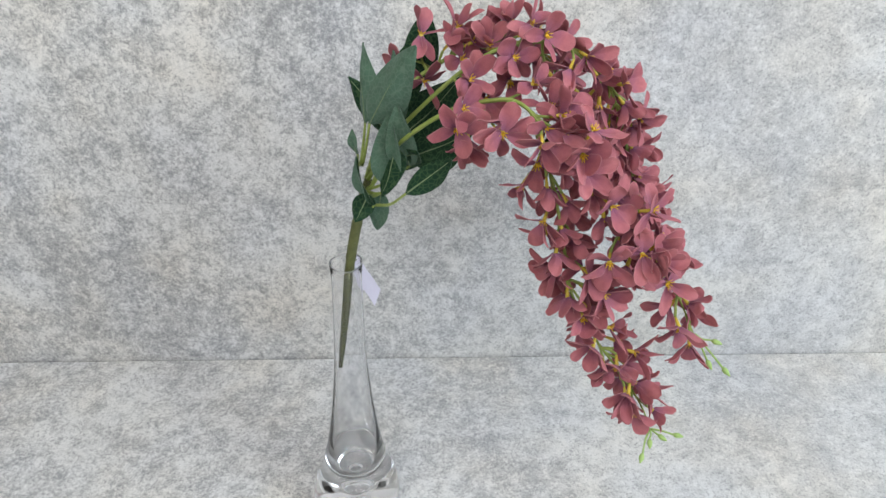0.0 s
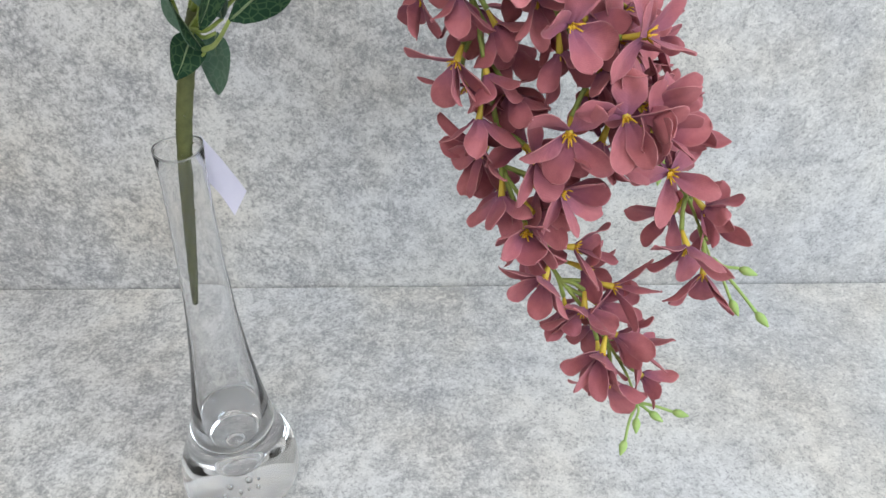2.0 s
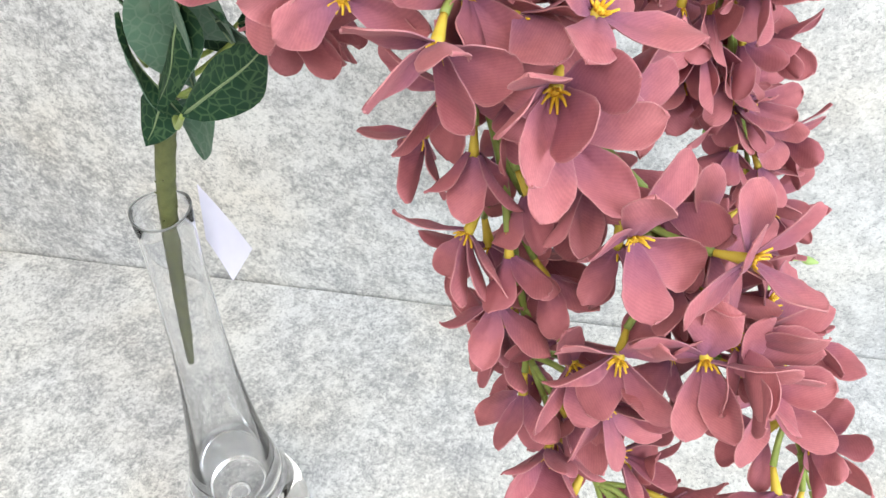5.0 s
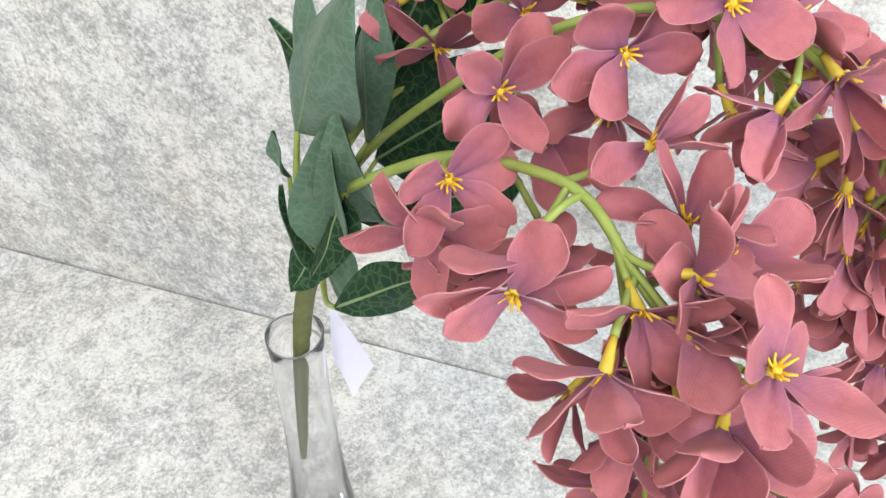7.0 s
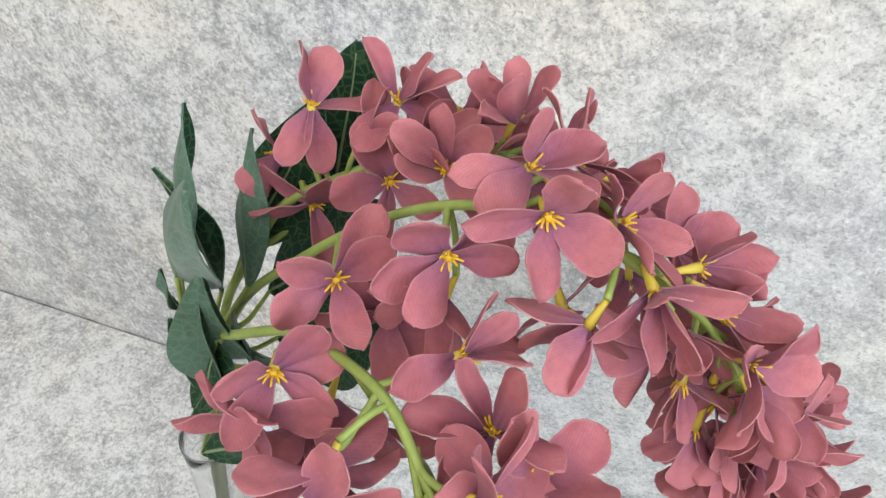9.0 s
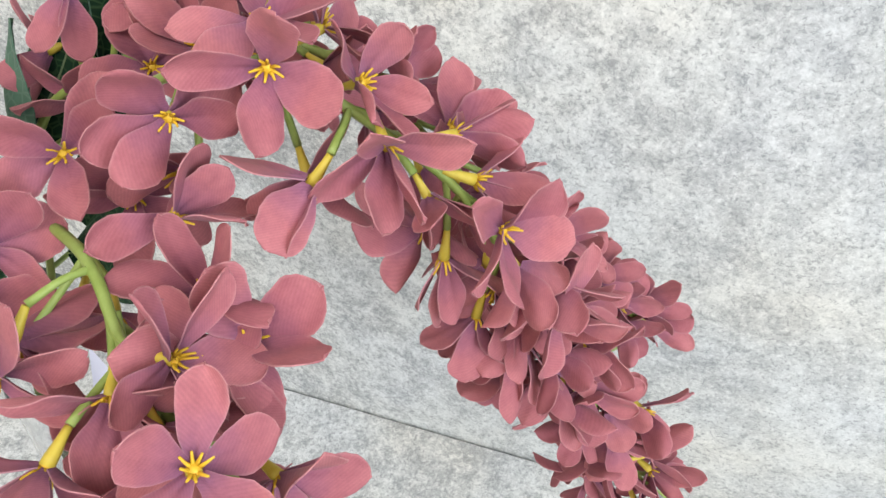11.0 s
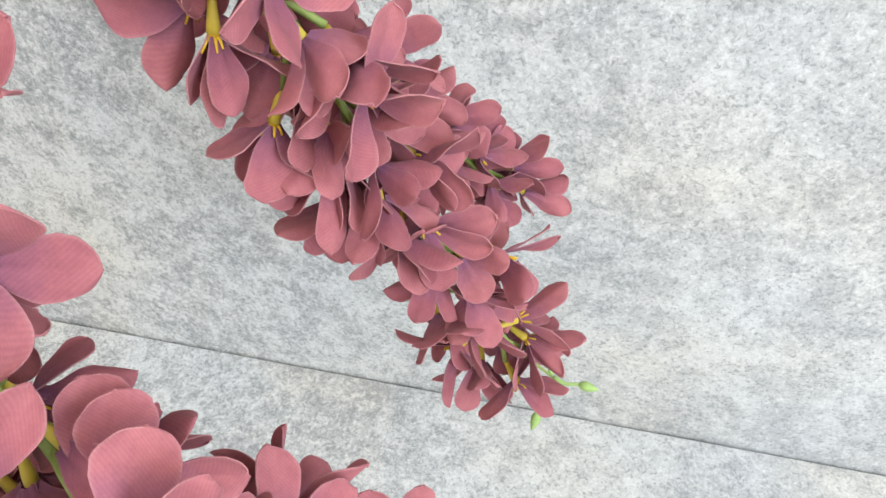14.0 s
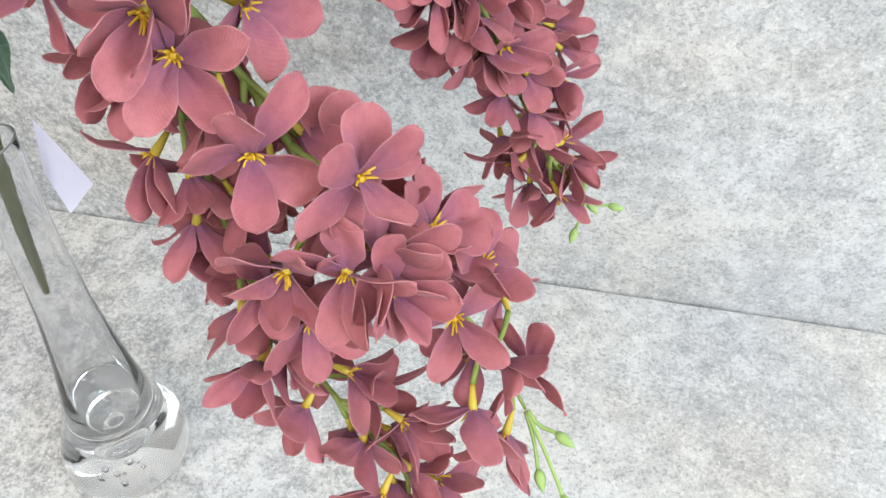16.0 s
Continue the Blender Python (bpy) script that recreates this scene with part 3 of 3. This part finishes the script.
leaf((14, 412, 296), (12, 412, 312), 7, (-0.5, -0.8, 0.1), 0.1, 0.2, (13, 414, 276))
leaf((19, 410, 270), (10, 405, 253), 14, (0.2, 0.95, 0.1), 0.05, 0.2, NODE)
leaf((26, 416, 267), (22, 415, 241), 14, (-0.2, -0.9, 0.1), 0.05, 0.2, NODE)
leaf((31, 413, 309), (11, 423, 340), 16, (0.5, 0.7, -0.2), 0.05, 0.2, (19, 415, 284))
leaf((34, 429, 294), (76, 434, 334), 36, (0.2, 0.6, -0.75), 0.06, 0.2, (23, 420, 281))
leaf((32, 426, 315), (53, 445, 358), 23, (-0.1, 0.6, -0.75), 0.05, 0.2, (23, 420, 292))
leaf((51, 448, 327), (56, 462, 365), 23, (-0.2, 0.7, -0.4), 0.05, 0.2, (37, 425, 316))
leaf((38, 399, 307), (29, 389, 280), 17, (0.4, 0.7, -0.6), 0.05, 0.3, (39, 403, 309))
leaf((44, 416, 291), (83, 409, 313), 27, (0.1, 0.6, -0.75), 0.08, 0.2, (23, 417, 277))
leaf((30, 412, 289), (51, 395, 304), 21, (-0.3, 0.8, -0.3), 0.08, 0.3, NODE)
bloom("d", (53, 440, 358), (30, 72), (64, 57), (18, 10), (-59, -53), (-101, -39), (141, 74))
bloom("d", (74, 446, 360), (10, 67), (174, 68), (17, 62), (4, -16), (-107, -15), (10, 31))
bloom("d", (82, 472, 349), (2, -14), (-168, 40), (-7, -11), (-67, -36), (-121, -5), (96, -19))
bloom("c", (115, 423, 368), (-8, 57), (-140, 14), (5, 79), (32, 21), (-26, 12), (-105, -5))
bloom("c", (120, 438, 360), (37, 23), (137, 66), (60, 64), (-1, 1), (-20, -22), (81, -18))
bloom("c", (122, 413, 366), (-61, 12), (-72, -29), (-11, -16), (-132, 14), (-26, 62))
bloom("c", (104, 404, 357), (-63, 13), (-133, 54), (34, 25), (3, 7), (-87, -12), (-127, -4))
bloom("c", (80, 398, 347), (-55, 34), (65, 40), (21, 37), (-47, -7), (-119, -4), (-105, 50))
bloom("b", (76, 376, 340), (-61, 18), (40, 40), (41, 1), (0, -29), (-96, -18), (-110, 33))
bloom("b", (123, 379, 338), (38, 80), (161, 54), (56, 66), (-164, 17), (-105, 4), (-16, 21))
bloom("d", (145, 447, 333), (-13, 41), (87, 67), (18, 29), (-167, 39), (-29, 3), (-80, 22))
bloom("c", (152, 430, 345), (43, -11), (25, 5), (6, -14), (25, -31), (55, 12), (96, -32))
bloom("c", (145, 412, 354), (-55, -12), (-4, 12), (-120, -13), (-67, -34), (-40, -14), (-71, 38))
bloom("c", (127, 412, 342), (-48, -38), (-129, -6), (-17, -9), (38, 45), (96, -58))
bloom("c", (167, 415, 336), (-30, 7), (12, 38), (7, -3), (-60, -40), (-117, 52), (-88, -1))
bloom("b", (113, 387, 348), (23, 31), (36, 33), (-118, 11), (9, 9), (62, 55), (54, -18))
bloom("b", (132, 375, 334), (-11, 40), (29, 34), (-9, 14), (-115, 10), (179, 72), (-53, -4))
bloom("d", (76, 434, 345), (-39, 27), (163, 67), (41, 29), (-130, 6), (-16, -14), (-78, -36))
bloom("d", (54, 431, 334), (-36, -33), (-135, -3), (-168, 37), (36, -2), (-48, -49), (-26, 52))
bloom("c", (89, 403, 334), (-58, 10), (-66, -28), (-146, 46), (-136, 16), (31, 23), (3, -33))
bloom("b", (97, 359, 340), (-105, -44), (-146, 19), (-132, -8), (2, -40), (44, -25), (81, -11))
bloom("b", (73, 370, 331), (-86, -2), (-145, -4), (10, 2), (-62, -44), (-140, 57), (-35, 53))
bloom("b", (96, 354, 336), (-90, -4), (14, 15), (-145, 9), (-8, -19), (-129, -10), (42, 61))
bloom("b", (118, 356, 337), (-60, -8), (-13, -16), (-126, 23), (-72, -23), (-29, -32), (8, 10))
bloom("b", (144, 359, 321), (-23, 2), (-7, 38), (-48, -32), (-93, -13), (27, -20))
bloom("b", (137, 342, 320), (-80, 14), (-97, -22), (168, 51), (-39, -25), (55, 72), (-5, 20))
bloom("b", (115, 343, 335), (-91, -17), (-127, -16), (-63, -39), (-18, -18), (-151, 24), (-69, 33))
bloom("a", (108, 361, 302), (-128, -36), (-156, 9), (-101, -28), (-65, -33), (13, 33), (123, -55))
bloom("a", (119, 350, 286), (-112, -30), (-166, 10), (-96, -28), (-69, -33), (-45, -18), (-175, -70))
bloom("a", (122, 360, 273), (-53, -69), (-14, -2), (-27, -16), (-49, -24), (-166, 10), (87, -35))
bloom("a", (141, 348, 256), (-48, -1), (-152, -2), (-64, -15), (-23, 6), (154, 54), (16, -57))
bloom("b", (151, 336, 303), (-61, -7), (-126, 23), (50, 42), (-71, -34), (-6, -25), (-75, 61))
bloom("b", (166, 346, 294), (-26, 30), (133, 44), (103, 60), (-44, 8), (-78, -31), (33, -19))
bloom("b", (176, 338, 276), (-53, 9), (8, 26), (-32, 28), (-97, -15), (-156, 1), (-19, -46))
bloom("b", (172, 337, 299), (-22, 13), (24, 32), (88, 42), (-142, -33), (-36, -10), (-106, 53))
bloom("c", (167, 425, 290), (-128, -14), (-63, -44), (-124, -12), (-39, 53), (151, 57), (151, -42))
bloom("c", (164, 424, 309), (-143, -40), (-140, -30), (-62, -44), (-1, 35), (161, 41), (99, -41))
bloom("c", (184, 432, 289), (-12, -17), (-4, 21), (-32, -17), (-39, -25), (-148, -35), (49, -30))
bloom("c", (181, 430, 269), (-76, -41), (-125, -39), (-65, -39), (-46, -9), (-28, -10), (33, -80))
bloom("c", (192, 441, 215), (-147, -36), (-102, -42), (-180, 0), (-45, -6), (146, 23), (100, -62))
bloom("c", (209, 451, 211), (-20, -16), (-40, -12), (-6, 24), (-100, -42), (-64, -32), (36, -37))
bloom("c", (180, 418, 314), (-26, -10), (-17, -3), (-107, -57), (160, 17), (51, 58), (69, -45))
bloom("b", (169, 332, 276), (-86, -16), (-175, 15), (-104, -54), (-54, -40), (80, 85), (-18, 14))
bloom("b", (178, 333, 271), (-36, 12), (-23, 22), (-17, 7), (105, 78), (-44, -13), (-91, 18))
bloom("a", (144, 341, 257), (-56, -11), (-122, -33), (-57, -39), (-21, 0), (-141, 73), (5, -38))
bloom("a", (142, 343, 223), (-106, -24), (160, 27), (-78, -21), (62, 51), (-39, -18), (115, -64))
bloom("a", (149, 335, 211), (-112, -27), (-146, -15), (-105, -41), (-50, -31), (-172, 19), (-90, 22))
bloom("a", (171, 328, 181), (-107, -28), (-169, -8), (-140, -29), (-100, -36), (-74, -31), (-98, 25))
bloom("a", (185, 339, 173), (-18, 6), (-12, 22), (-44, -17), (-88, -36), (115, 75), (36, -25))
bloom("a", (174, 341, 201), (-22, -1), (-12, 9), (7, 35), (-58, -30), (-137, -32), (29, -38))
bloom("a", (153, 340, 244), (-42, -5), (-62, -43), (-15, 7), (-29, 32), (-123, -22), (5, -38))
bloom("a", (159, 344, 217), (-13, 4), (18, 33), (-17, -2), (-68, -27), (33, -24))
bloom("b", (189, 347, 246), (-73, 14), (104, 46), (-37, -7), (-142, 16), (33, 34), (-116, -61))
bloom("b", (194, 350, 228), (-166, -53), (171, -16), (-99, -47), (-167, -48), (88, -59))
bloom("b", (205, 339, 209), (-100, -45), (-160, -32), (-57, -20), (-60, -26), (-150, -28), (31, -78))
bloom("a", (128, 363, 245), (-163, -60), (-124, -36), (-64, -46), (-92, -51), (-174, 12), (100, -48))
bloom("b", (165, 343, 262), (-135, -62), (-171, -46), (-76, -60), (-62, -44), (113, 41), (-120, 0))
bloom("b", (174, 337, 276), (-38, 1), (98, 52), (0, 4), (-57, -33), (-70, 2), (6, -45))
bloom("b", (178, 361, 262), (62, 27), (-15, 16), (106, 56), (26, 23), (154, 42), (80, -28))
bloom("b", (208, 352, 220), (78, 16), (-36, 3), (-121, -11), (131, 31), (58, 63), (87, -73))
bloom("b", (198, 368, 232), (116, 4), (93, 40), (141, 35), (-97, -33), (162, 23), (53, -30))
bloom("a", (146, 353, 237), (-19, -36), (-75, -31), (-41, -43), (-6, -32), (-96, -30), (-30, 16))
bloom("c", (176, 422, 318), (-30, -40), (1, -13), (-12, -34), (-129, -35), (-146, -51), (-58, 8))
bloom("d", (175, 491, 248), (31, -19), (8, 2), (-15, -15), (48, 44), (-50, -20), (89, -46))
bloom("c", (171, 425, 291), (-98, -54), (-46, -42), (-18, -33), (-142, -42), (-86, -38), (106, -71))
bloom("c", (186, 434, 267), (-57, -17), (-6, -20), (7, 4), (-63, -37), (-135, -24), (-73, 36))
bloom("c", (195, 440, 233), (-74, -36), (28, 12), (-68, -35), (-139, -25), (-29, -18), (-84, 23))
bloom("c", (206, 450, 219), (35, 7), (38, 22), (-12, -16), (89, 40), (69, -36))
bloom("c", (208, 445, 198), (-38, -43), (-122, -30), (-22, -22), (5, -2), (66, 18), (113, -67))
bloom("c", (159, 421, 342), (23, -23), (12, -9), (13, -27), (27, -57), (71, 1))
bloom("c", (149, 420, 327), (-173, -46), (29, -46), (-154, 0), (-135, -55), (175, 22), (119, -20))
bloom("c", (155, 415, 325), (-92, -71), (-135, -57), (-55, -52), (19, -45), (-71, -72), (123, -54))
bloom("c", (161, 419, 304), (-110, -62), (-138, -64), (-22, -60), (-84, -46), (-132, -11))
bloom("d", (159, 444, 248), (-151, -73), (-126, -64), (-11, -69), (137, 1), (82, -48))
bloom("d", (168, 461, 294), (1, 24), (42, 59), (19, 25), (-10, -10), (-157, 21), (-62, 7))
raceme("a", 0.14, 0.9, 0.005, 0.0095, 0.007)
raceme("b", 0.45, 0.92, 0.005, 0.0098, 0.0075)
raceme("c", 0.48, 0.94, 0.004, 0.0076, 0.0068)
raceme("d", 0.28, 0.96, 0.0045, 0.0085, 0.0085)
